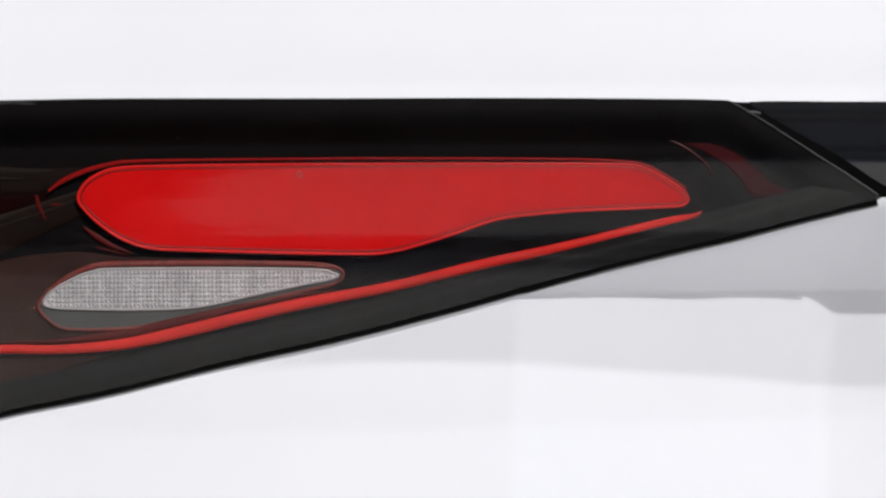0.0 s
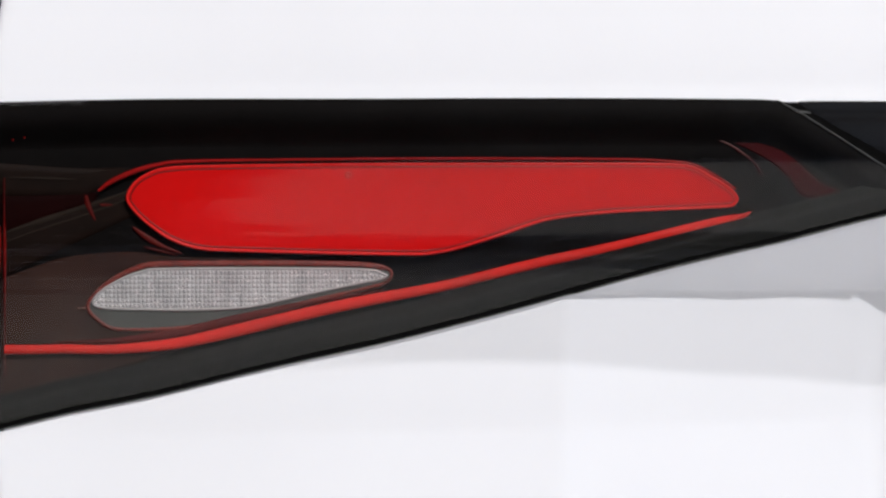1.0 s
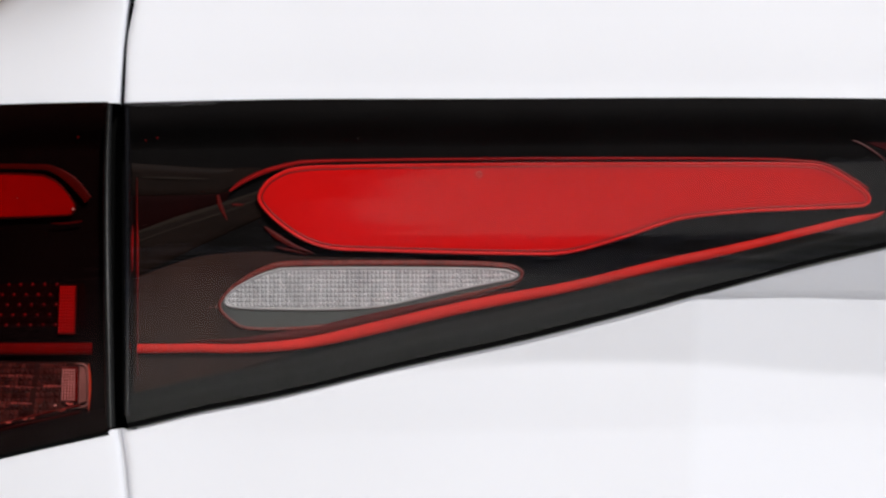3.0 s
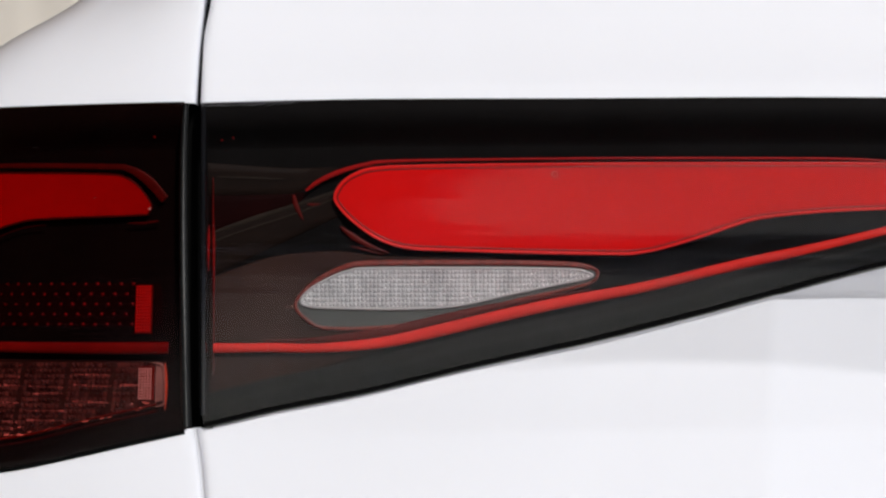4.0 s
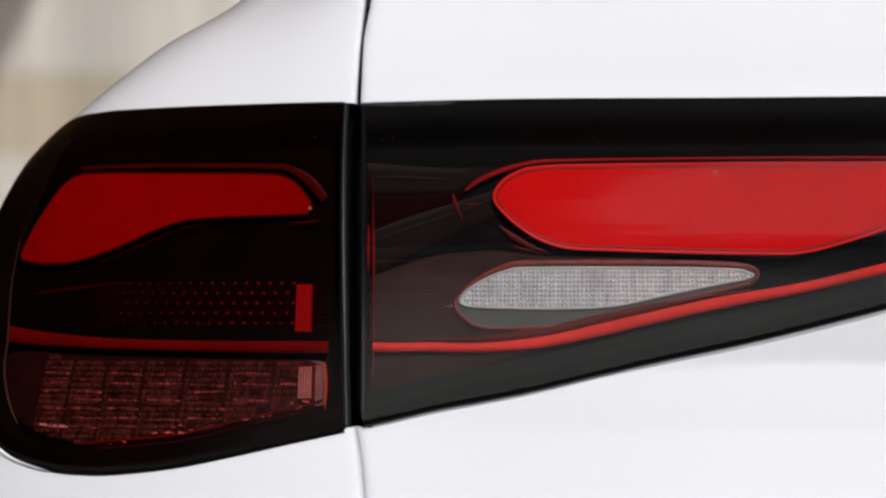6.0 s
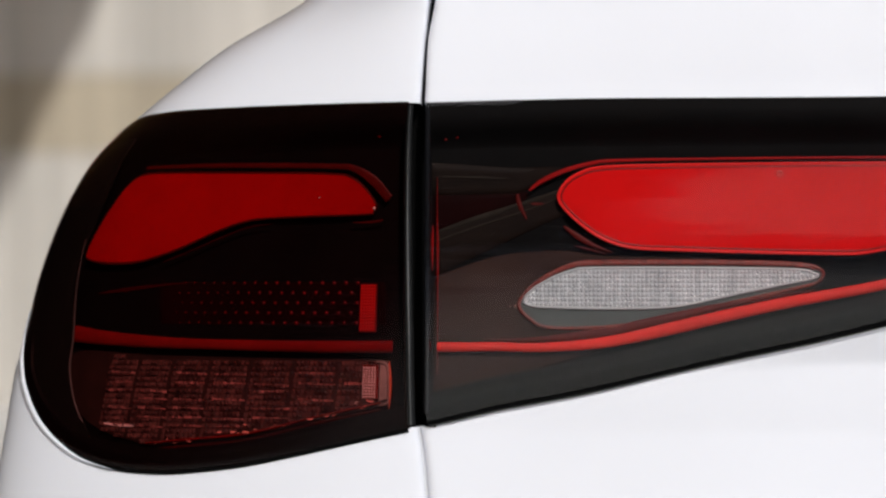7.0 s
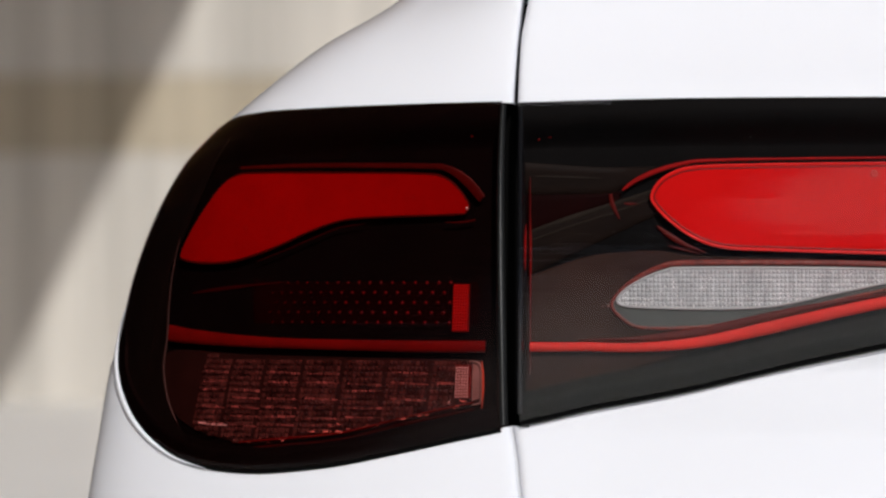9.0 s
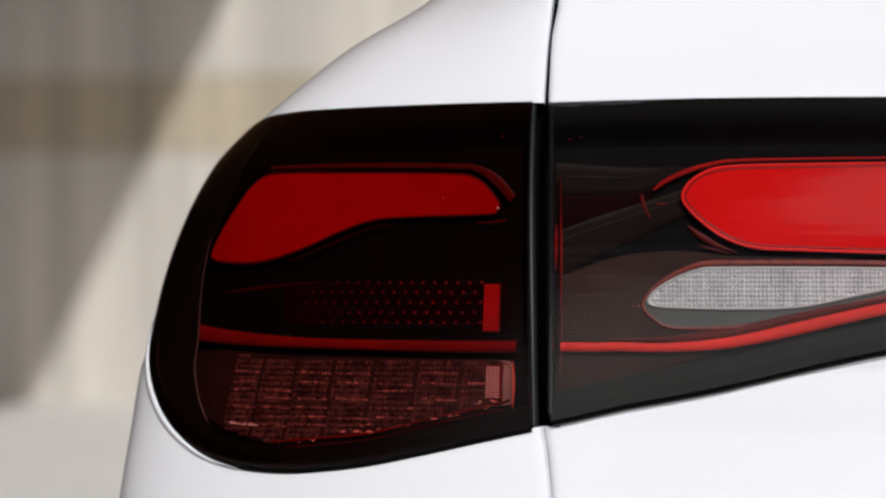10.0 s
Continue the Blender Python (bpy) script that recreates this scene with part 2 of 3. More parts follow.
def sheet(points, off, thick, cols=90, rows=16, inset=0.0, round_edge=0.0006, band=None, fall=None):
    """A plate that follows the skin inside an outline. band: (from, to) metres below the upper edge, or above the lower edge if negative."""
    s0, s1, top, low = chains(points)
    bm, grid = bmesh.new(), []
    for i in range(cols + 1):
        s = s0 + inset + (s1 - s0 - 2 * inset) * (0.5 - 0.5 * math.cos(math.pi * i / cols))
        a, b = low(s) + inset, top(s) - inset
        if b < a:
            a = b = (a + b) / 2
        if band:
            a, b = (max(b - band[1], a), b) if band[1] > 0 else (a, min(a - band[1], b))
        line = []
        for j in range(rows + 1):
            w = 0.5 - 0.5 * math.cos(math.pi * j / rows)
            edge = i in (0, cols) or j in (0, rows)
            deep = round_edge if edge else 0.0
            if fall:
                far = (b - a) * (1 - w if band[1] > 0 else w)
                deep = fall[1] * smooth(fall[0], abs(band[1]), far)
            line.append(bm.verts.new(on_skin(s, a + (b - a) * w, off - deep)))
        grid.append(line)
    for i in range(cols):
        for j in range(rows):
            bm.faces.new((grid[i][j], grid[i + 1][j], grid[i + 1][j + 1], grid[i][j + 1]))
    rim = [e for e in bm.edges if e.is_boundary]
    if thick:
        made = bmesh.ops.extrude_edge_only(bm, edges=rim)["geom"]
        for v in [g for g in made if isinstance(g, bmesh.types.BMVert)]:
            v.co += Vector((0, 1, 0)) * thick
    bmesh.ops.remove_doubles(bm, verts=bm.verts, dist=1e-5)
    return bm


def strip(points, off, high, width=None, closed=False, steps=8, sides=6):
    """A rounded bead along a line on the skin; points carry a width in millimetres unless one is given."""
    c = loop(points, closed, steps)
    t = np.gradient(c[:, :2], axis=0) if not closed else np.roll(c[:, :2], -1, 0) - np.roll(c[:, :2], 1, 0)
    t /= np.linalg.norm(t, axis=1)[:, None] + 1e-12
    bm, rings = bmesh.new(), []
    for q, d in zip(c, t):
        half = (width / 1000 if width else q[2]) / 2
        ring = []
        for j in range(sides + 1):
            a = math.pi * j / sides
            w = half * math.cos(a)
            ring.append(bm.verts.new(on_skin(q[0] - d[1] * w, q[1] + d[0] * w, off + high * math.sin(a))))
        rings.append(ring)
    for i in range(len(rings) if closed else len(rings) - 1):
        a, b = rings[i], rings[(i + 1) % len(rings)]
        for j in range(sides):
            bm.faces.new((a[j], b[j], b[j + 1], a[j + 1]))
    if not closed:
        bm.faces.new(rings[0])
        bm.faces.new(rings[-1][::-1])
    return bm


def inward(points, by):
    """The outline moved inwards by so many millimetres."""
    c = loop(points, True, 6) * 1000
    t = np.roll(c, -1, 0) - np.roll(c, 1, 0)
    t /= np.linalg.norm(t, axis=1)[:, None] + 1e-9
    area = np.sum(c[:, 0] * np.roll(c[:, 1], -1) - np.roll(c[:, 0], -1) * c[:, 1])
    return c + np.stack([-t[:, 1], t[:, 0]], 1) * (by if area > 0 else -by)


def prisms(points, off, wide, tall, high, inset=0.0, skew=0.0, jitter=0.0, span=(-9, 9), fill=0.49):
    """A field of small pyramids inside an outline."""
    s0, s1, top, low = chains(points)
    rng = random.Random(7)
    bm = bmesh.new()
    for i in range(int((s1 - s0) / wide)):
        s = s0 + wide * (i + 0.5)
        for j in range(int(0.2 / tall)):
            z = 0.8 + tall * (j + 0.5)
            if not span[0] < s < span[1] or not low(s) + inset + tall * 0.4 < z < top(s) - inset - tall * 0.4:
                continue
            lift = high * (1 + jitter * rng.uniform(-1, 1))
            base = [bm.verts.new(on_skin(s + u * wide * fill + skew * (z - 0.9), z + w * tall * fill, off)) for u, w in ((-1, -1), (1, -1), (1, 1), (-1, 1))]
            peak = bm.verts.new(on_skin(s + jitter * wide * 0.3 * rng.uniform(-1, 1) + skew * (z - 0.9), z + jitter * tall * 0.3 * rng.uniform(-1, 1), off + lift))
            for u in range(4):
                bm.faces.new((base[u], base[(u + 1) % 4], peak))
    return bm


# ---- outlines in millimetres along and up the skin ----
INNER = [
    (-100.7, 1020.1), (-100.7, 1020.1), (-20, 1022.1), (72.5, 1022.5), (96.3, 1022.6), (189.6, 1023.2), (278.8, 1022.9), (304.3, 1022.4),
    (307.9, 1021.5), (307.9, 1021.5), (320.6, 1013.8), (338.5, 1002.6), (353.4, 993.1), (368.7, 984), (383.5, 974.2), (386.7, 971.8), (384.9, 970.4),
    (384.9, 970.4), (339.2, 959.4), (309.1, 951.8), (279.1, 945), (249.2, 938), (219.4, 930.5), (189.8, 922.6), (155.5, 913.4), (101.5, 899.9),
    (43.2, 887.2), (-14.4, 873.5), (-62.9, 864.1), (-80.3, 859.9), (-100, 855.5), (-100, 855.5),
]
INNER_RED = [
    (-32, 971.8), (-28.5, 979), (-21.3, 984), (-11.3, 986.9), (14.6, 988), (101.6, 988.7), (189.8, 988.9), (246.2, 988.7), (261.2, 986.8),
    (271.8, 981.5), (280.9, 975.6), (284.9, 970.8), (282.6, 967.3), (276.6, 966.4), (249.7, 965.2), (219.9, 963.8), (190.2, 960.8), (175.5, 957.3),
    (154.8, 950.6), (137.1, 945.3), (125.3, 943), (113.6, 942.4), (72.6, 943.1), (29, 944.4), (5.9, 945.6), (-8.5, 950), (-20, 957.3),
    (-28.6, 965.4),
]
INNER_LINE = [
    (-46.8, 975.2, 1.16), (-40, 980.2, 2.32), (-28.5, 985.4, 2.32), (-15.6, 988.9, 2.03), (-2.7, 990.4, 1.74), (43.5, 991.2, 1.3),
    (130.9, 991.8, 1.3), (219.4, 991.5, 1.3), (249.2, 990.3, 1.3), (261.2, 988.4, 1.45), (273.2, 982.4, 1.45), (283.9, 975.6, 1.16),
]
INNER_BAR = [
    (-94.4, 894.1, 4.93), (-77.5, 894.1, 4.64), (-63, 894.2, 4.64), (-43, 893.8, 4.64), (-20.1, 895.1, 5.22), (0.1, 897.9, 5.8), (29, 904.4, 6.38),
    (58, 911.3, 6.09), (87.2, 917.6, 5.8), (131.2, 925.9, 5.22), (175.5, 936.6, 5.22), (220, 946, 5.22), (249.9, 953, 4.93), (276.8, 958.8, 4.64),
    (287.2, 961, 2.9), (292.3, 963.7, 0.58),
]
WIN_OUT = [
    (-52.2, 915.3), (-48.7, 922.2), (-40.1, 929.7), (-28.7, 935.5), (-17.1, 938.1), (14.6, 938.5), (58.2, 938.4), (90.3, 937.4), (101.5, 935),
    (104.1, 931.5), (100.6, 927.4), (90.3, 924.5), (58.2, 917.3), (29.1, 910.4), (5.9, 905.8), (-14.3, 903.9), (-37.3, 904.1), (-46.5, 908.5),
]
WIN_PRISM = [
    (-49.9, 917.9), (-45.6, 924.0), (-34.0, 930.8), (-24.0, 934.3), (-14.2, 935.4), (43.6, 935.5), (90.0, 934.7), (98.8, 933.0), (101.8, 931.2),
    (97.7, 928.9), (84.5, 926.3), (58.2, 920.8), (37.8, 916.2), (23.3, 914.2), (0.1, 913.5), (-28.7, 913.9), (-45.3, 914.9),
]
CRESCENT = [
    (264.6, 1004), (279.6, 1004.3), (294.6, 1001.6), (309.6, 996.2), (321.7, 985.8), (330.9, 978), (343.8, 972.1), (322.1, 970.6), (313.4, 980.4),
    (303.5, 989.6), (291.5, 997.4), (279.6, 1001.6),
]
CRESCENT_LINE = [
    (264.6, 1003.7, 0.58), (276.6, 1001.9, 0.87), (287, 996.2, 1.16), (294.5, 988.9, 0.87), (298.3, 982.2, 0.58),
]
CENTRE = [
    (317.2, 1020.1), (320.8, 1021.6), (326.9, 1021.9), (389.8, 1022.1), (665, 1022), (665, 1022), (665, 973), (665, 973), (411.6, 973),
    (389.5, 977.2), (368.5, 990.2), (353.5, 998.8), (338.5, 1007),
]
DRIP = [
    (81.3, 983.2),
]
NOTCH = [
    (305.8, 1021.5), (305.8, 1021.5), (322.3, 1021.3), (322.3, 1021.3), (353.5, 1002.9), (389.4, 981), (411.4, 977.5), (411.4, 977.5),
    (411.6, 971.8), (411.6, 971.8), (386, 971.8), (381.1, 973.9), (353.4, 991.1), (329.5, 1006.4),
]
JOINT_TAB = [
    (315, 1016.2, 0.87), (318.6, 1016.2, 1.16), (322.5, 1015.6, 0.87),
]
SLANT = [
    (306.7, 1021.5), (320.6, 1013.5), (338.4, 1002.3), (353.4, 992.8), (368.7, 983.7), (385.1, 973),
]
OUTER = [
    (-112, 1020.7), (-112, 1020.7), (-174.3, 1019.8), (-221.4, 1019.1), (-277.1, 1018.2), (-337.1, 1016.9), (-397.1, 1012.9), (-440, 994.9),
    (-468, 956.9), (-462, 927.2), (-446, 914.2), (-428, 903.2), (-408, 893.6), (-388, 884.5), (-374, 874.8), (-357, 863.6), (-341.6, 854.4),
    (-319.5, 843.8), (-296.2, 835.3), (-268.3, 830), (-241.1, 828.6), (-220.2, 829.7), (-191.6, 833.3), (-162, 839.7), (-133.7, 846.5),
    (-107.4, 852.5), (-107.4, 852.5),
]
SHELL = [
    (-364.1, 1013.1), (-343.6, 990), (-346.4, 965.8), (-343.7, 941.6), (-332.1, 908.5), (-321.6, 884.5), (-309.9, 863.6), (-289.8, 840),
    (-341.6, 856.6), (-357, 865.8), (-374, 877), (-388, 886.8), (-408, 895.8), (-426, 905.2), (-443, 916.2), (-460, 929.2), (-466, 956.9),
    (-438, 994.9), (-395.1, 1012.9),
]
OUTER_RED = [
    (-337.6, 940.2), (-339.6, 945.4), (-335.5, 956), (-328.1, 969), (-321.3, 978.7), (-310.9, 984.3), (-289.9, 985.5), (-217, 984.7),
    (-159.6, 983.7), (-145.3, 981.6), (-136, 975.7), (-129.4, 967.8), (-130.8, 964), (-137.2, 962.6), (-190.9, 960.9), (-208.9, 958.9),
    (-226.9, 953.6), (-249, 945.4), (-274, 939.1), (-293.7, 937.3), (-317.7, 937.7),
]
OUTER_LINE = [
    (-308.9, 988.6, 1.74), (-240.8, 988.8, 2.32), (-160.5, 987.8, 2.61), (-144.2, 986.3, 3.19), (-131.3, 979.8, 4.93), (-121.7, 970.7, 4.64),
]
OUTER_ECHO = [
    (-259.7, 938.2, 0.87), (-240.2, 944.1, 1.16), (-218.5, 951.8, 1.16), (-204.5, 956.2, 0.87), (-190.3, 957.7, 0.58),
]
OUTER_HOOK = [
    (-141.8, 958.5, 0.58), (-133, 958.5, 1.16), (-124.7, 959.6, 1.16),
]
SIGNAL_EDGE = [
    (-253.4, 842.7, 0.87), (-224.1, 845.3, 1.16), (-191.2, 848.8, 1.16), (-155.1, 857.8, 0.87), (-122.5, 865.1, 0.87),
]
SIGNAL_TAB = [
    (-286, 852.5, 1.16), (-275.7, 851.8, 1.45), (-263.6, 851.4, 0.87),
]
OUTER_BAR = [
    (-332.9, 900, 8.7), (-300.9, 898.1, 7.25), (-253.5, 895.9, 5.8), (-215.4, 895, 5.22), (-163, 894.3, 5.8), (-117.3, 894.2, 6.09),
]
SIGNAL = [
    (-330.5, 890.3), (-252.8, 889.1), (-181.6, 887.9), (-124, 887.1), (-120.1, 885.9), (-119.5, 883.6), (-119.1, 866.6), (-121.9, 864.8),
    (-149.1, 856.4), (-194.3, 847.6), (-238, 841.8), (-257.4, 842.6), (-289.2, 848.9), (-311, 857.5), (-323.2, 869.4),
]
REFLEX_UP = [
    (-135.2, 926.6), (-135.2, 926.6), (-126.4, 926.6), (-126.4, 926.6), (-126.4, 901.7), (-126.4, 901.7), (-135.2, 901.7), (-135.2, 901.7),
]
REFLEX_LOW = [
    (-132.2, 884.7), (-132.2, 884.7), (-124.2, 884.7), (-124.2, 884.7), (-124.2, 867.2), (-124.2, 867.2), (-132.2, 867.2), (-132.2, 867.2),
]
DOTBOX = [
    (-242.8, 927.2), (-134.5, 927.4), (-133.6, 906.4), (-238.5, 905.8),
]
GAP = [
    (-97.1, 1073.3), (-101.6, 1046.9), (-102.9, 1021.2), (-104.3, 985.7), (-104.4, 945.1), (-104, 898.5), (-103.3, 854.9), (-101.3, 840.3),
    (-99.1, 816.7),
]
LEFT_GUIDE = [
    (-96.5, 957.3, 0.43), (-96.8, 948, 1.3), (-96.8, 934, 0.43),
]
TRAY = [
    (-96.9, 930.4), (-96.9, 930.4), (-80.6, 936.4), (-65, 941.3), (-48, 943.6), (-28, 944.2), (-5.2, 941.6), (52.4, 940.8), (52.4, 940.8),
    (46.7, 910.2), (23.8, 902.9), (3.6, 894.9), (-48.5, 880.1), (-96.7, 868.9), (-96.7, 868.9),
]
UPPER_WALL = [
    (-97.4, 989.6), (-97.4, 989.6), (-57.5, 987.2), (-30.2, 986.9), (-42, 979.8), (-51.7, 974.2), (-65.3, 973.4), (-97.2, 972.8), (-97.2, 972.8),
]
SLOPING_WALL = [
    (-97, 953.6), (-97, 953.6), (-75, 961.4), (-51.7, 968.8), (-26, 977.4), (-26, 977.4), (-24, 965), (-32.2, 961), (-60.5, 947.8), (-97, 930.4), (-97, 930.4),
]
WALL_STREAKS = (
    [(-96, 953, 1.6), (-75, 960.4, 2.6), (-51.7, 967.8, 2.4), (-28, 976, 1.4)],
    [(-96, 948.4, 1.2), (-75, 956, 1.0), (-51.7, 963.6, 1.3), (-30, 971.6, 0.9)],
    [(-92, 982.2, 0.8), (-74, 981.8, 1.4), (-58, 981.2, 0.6)],
)
HOOKS = (
    [(-53.2, 973.2, 1.6), (-51.8, 967.5, 2.4), (-48.4, 960.4, 0.8)],
    [(-46, 968.4, 0.7), (-43, 968.1, 1.5), (-39.6, 968.2, 0.6)],
    [(-29, 956.6, 1.0), (-22, 951.4, 2.8), (-13.5, 946.6, 2.0), (-4, 942.9, 0.7)],
    [(-23.4, 946.4, 0.5), (-16, 944.6, 1.0), (-7, 942.2, 0.5)],
)
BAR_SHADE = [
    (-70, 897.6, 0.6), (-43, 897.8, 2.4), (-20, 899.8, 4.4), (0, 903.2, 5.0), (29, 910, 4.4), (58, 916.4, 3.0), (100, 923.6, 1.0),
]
RED_SPOTS = [
    (-89.8, 1001.3), (-84, 1002.5), (-131.4, 1002.9),
]
SIGNAL_FRAME = [
    (-125.3, 886.5, 0.87), (-120.9, 885.7, 1.45), (-119.1, 882.1, 1.74), (-118.6, 871.9, 1.74), (-119, 865.5, 1.45), (-123.3, 863.7, 0.87),
]


# ---- ground, wall, far side ----
ground = part("ground", block(-400, 400, -400, 400, -0.2, 0.0), PAVING)
tagged(ground, "pale sunlit concrete ground, swept and bare", "ground", kind="structure")

WALL_Y = 16.05
wall = part("wall_north", block(-40, 40, WALL_Y + 0.05, WALL_Y + 0.5, 0, 9), CONCRETE)
tagged(wall, "pale board-marked concrete wall, partly in shade", "wall", kind="structure")
panel_meshes = {}
for low_z, high_z, mat in ((0.0, 1.44, CONCRETE), (1.44, 1.89, CONCRETE_DARK), (1.89, 4.3, CONCRETE), (4.3, 9.0, CONCRETE)):
    for i in range(-10, 5):
        if low_z not in panel_meshes:
            first = flat(part("panel", block(-0.998, 0.998, -0.05, 0.05, low_z + 0.002, high_z - 0.002, 0.003), mat, wall))
            panel_meshes[low_z] = first.data
            slab = first
        else:
            slab = new("panel", panel_meshes[low_z])
            slab.parent = wall
        slab.location = (i * 2.0 - 0.4, WALL_Y, 0)
# added out of view: casts the diagonal shadow, blocks sky, bounces warm light
canopy = part("canopy", block(-14, CANOPY_X, -20.0, WALL_Y - 0.06, 6.0, 6.35, 0.01), SOFFIT)
tagged(canopy, "unseen timber-lined canopy, added to shade the wall", "canopy", kind="structure")

# invented blocks behind the camera, dark to pale, to grade the lamps' reflections
building = part("building", block(0.6, 3.4, -40, -34, 0, 16), BROWN_BRICK)
tagged(building, "unseen dark brown brick building, added for reflections", "building", kind="structure")
middle_house = part("building", block(3.4, 7.4, -40, -34.2, 0, 16), MID_BRICK)
tagged(middle_house, "unseen brown brick building, added for reflections", "building", kind="structure")
pale_house = part("building", block(7.4, 60, -40, -33.8, 0, 16), GREY_RENDERED)
tagged(pale_house, "unseen grey plastered building, added for reflections", "building", kind="structure")
for level in (0.6, 4.4, 5.3, 9.0, 10.0, 14.6):
    part("ledge", block(7.6, 60, -33.78, -33.4, level, level + 0.5, 0.01), BROWN_BRICK, pale_house, "dark brick floor ledge of the unseen building")
dark_house = part("building", block(-60, 0.6, -40.5, -33.6, 0, 16), DARK_CLADDING)
tagged(dark_house, "unseen dark brown clad building, added for reflections", "building", kind="structure")
# invented wing out of view, gives the corner lamp a dark reflection
wing = part("unseen_wing", block(-19, -14, -33, 16, 0, 6.0), DARK_CLADDING)
tagged(wing, "unseen dark brown clad wing, added for reflections", "building", kind="structure")

# ---- the car ----
car = empty("car", (0.5, 1.7, 0.0))
tagged(car, "glossy white car with smoked tail lamps and black trim", "car")
gap_s = spline(sorted((z / 1000, s / 1000) for s, z in GAP))
ZS = sorted({round(v, 4) for v in (*np.arange(0.02, 0.79, 0.04), *np.arange(0.79, 0.865, 0.003), *np.arange(0.865, 0.93, 0.0015), *np.arange(0.93, 1.105, 0.003), *np.arange(1.11, 1.14, 0.01))})
lamp_inner, lamp_outer, trim_shape = chains(INNER), chains(OUTER), chains(CENTRE)


def covered(s, z):
    for s0, s1, top, low in (lamp_inner, lamp_outer, trim_shape):
        if s0 - 0.004 < s < s1 - 0.002 and low(s) + 0.005 < z < top(s) - 0.005:
            return True
    return -0.118 < s < -0.095 and 0.8535 < z < 1.0205


def body_panel(bm, offsets, way, left=True):
    """One side of the shut line: a grid along the skin with a rolled edge. left: with the lamp openings; else the plain far side."""
    grid, rolled = [], 0.0035
    for z in ZS if left else ZS[::4]:
        edge = gap_s(z) + way * (0.0007 + 0.0007 * smooth(0.86, 1.02, z))
        line = [(edge, z, -0.016)]
        for a in (0.0, 0.35, 0.7, 1.05, 1.35):
            line.append((edge + way * rolled * (1 - math.cos(a)), z, -rolled * (1 - math.sin(a)) - 0.0001))
        line += [(edge + way * (rolled + d), z, 0.0) for d in (offsets if left else offsets[::4])]
        if way > 0:
            line = [q for q in line if q[0] < MIDDLE - 0.002] + [(MIDDLE, z, 0.0)]
            line += [line[-1]] * (len(grid[0]) - len(line) if grid else 2)
        row = []
        for s, zz, o in line:
            p = on_skin(s, zz, o)
            row.append((s, zz, bm.verts.new(p if left else (2 * MIDDLE - p.x, p.y, p.z))))
        grid.append(row)
    for a, b in zip(grid, grid[1:]):
        for i in range(min(len(a), len(b)) - 1):
            s, z = (a[i][0] + a[i + 1][0]) / 2, (a[i][1] + b[i][1]) / 2
            if not (left and covered(s, z)):
                bm.faces.new((a[i][2], a[i + 1][2], b[i + 1][2], b[i][2]))
    bmesh.ops.delete(bm, geom=[v for v in bm.verts if not v.link_faces], context="VERTS")
    bmesh.ops.remove_doubles(bm, verts=bm.verts, dist=2e-5)
    return bm


MIDDLE = 0.56
ACROSS, ROUND = (*np.arange(0.001, 0.52, 0.0035), *np.arange(0.54, 0.68, 0.03)), (*np.arange(0.001, 0.42, 0.0035), *np.arange(0.45, 1.3, 0.05))
part("tailgate", body_panel(body_panel(bmesh.new(), ACROSS, 1), ACROSS, 1, False), WHITE, car, "glossy white painted tailgate")
part("quarter_panel", body_panel(bmesh.new(), ROUND, -1), WHITE, car, "glossy white painted rear quarter panel")
part("quarter_panel", body_panel(bmesh.new(), ROUND, -1, False), WHITE, car, "glossy white painted rear quarter panel")


def loft(stations, profile):
    """Skins from section to section; a station is y, width, height and lift of the profile round the car's middle."""
    bm, rings = bmesh.new(), []
    for y, w, tall, lift in stations:
        half = [(MIDDLE + x * w, y, lift + z * tall) for x, z in profile]
        rings.append([bm.verts.new(p) for p in half + [(2 * MIDDLE - x, yy, z) for x, yy, z in half[::-1]]])
    for a, b in zip(rings, rings[1:]):
        for i in range(len(a)):
            k = (i + 1) % len(a)
            bm.faces.new((a[i], a[k], b[k], b[i]))
    bm.faces.new(rings[0])
    bm.faces.new(rings[-1][::-1])
    return bm


part("body_shell", loft([(1.62, 0.80, 0.95, 0.05), (1.9, 0.95, 0.97, 0.02), (2.4, 1.0, 1.0, 0.0), (4.2, 1.0, 1.0, 0.0), (5.3, 0.98, 0.97, 0.0), (5.9, 0.90, 0.86, 0.02), (6.1, 0.76, 0.70, 0.08)],
                        [(-0.70, 0.24), (-0.84, 0.30), (-0.88, 0.45), (-0.89, 0.70), (-0.875, 0.90), (-0.82, 0.985)]), WHITE, car, "white painted body")
part("glasshouse", loft([(1.60, 0.86, 0.16, 0.98), (2.0, 0.92, 0.60, 0.97), (2.8, 0.96, 0.66, 0.97), (3.8, 0.95, 0.64, 0.97), (4.5, 0.9, 0.30, 0.96), (4.9, 0.86, 0.05, 0.95)],
                        [(-0.80, 0.0), (-0.74, 0.4), (-0.66, 0.8), (-0.56, 0.97), (-0.3, 1.0)]), TRIM, car, "dark tinted glasshouse")
wheel_spin = bmesh.new()
for ring_r, ring_x in ((0.24, -0.02), (0.25, 0.0), (0.33, 0.005), (0.355, 0.03), (0.36, 0.08), (0.36, 0.17), (0.33, 0.22), (0.24, 0.22)):
    for i in range(40):
        wheel_spin.verts.new((ring_x, ring_r * math.cos(i * math.pi / 20), ring_r * math.sin(i * math.pi / 20)))
wheel_spin.verts.ensure_lookup_table()
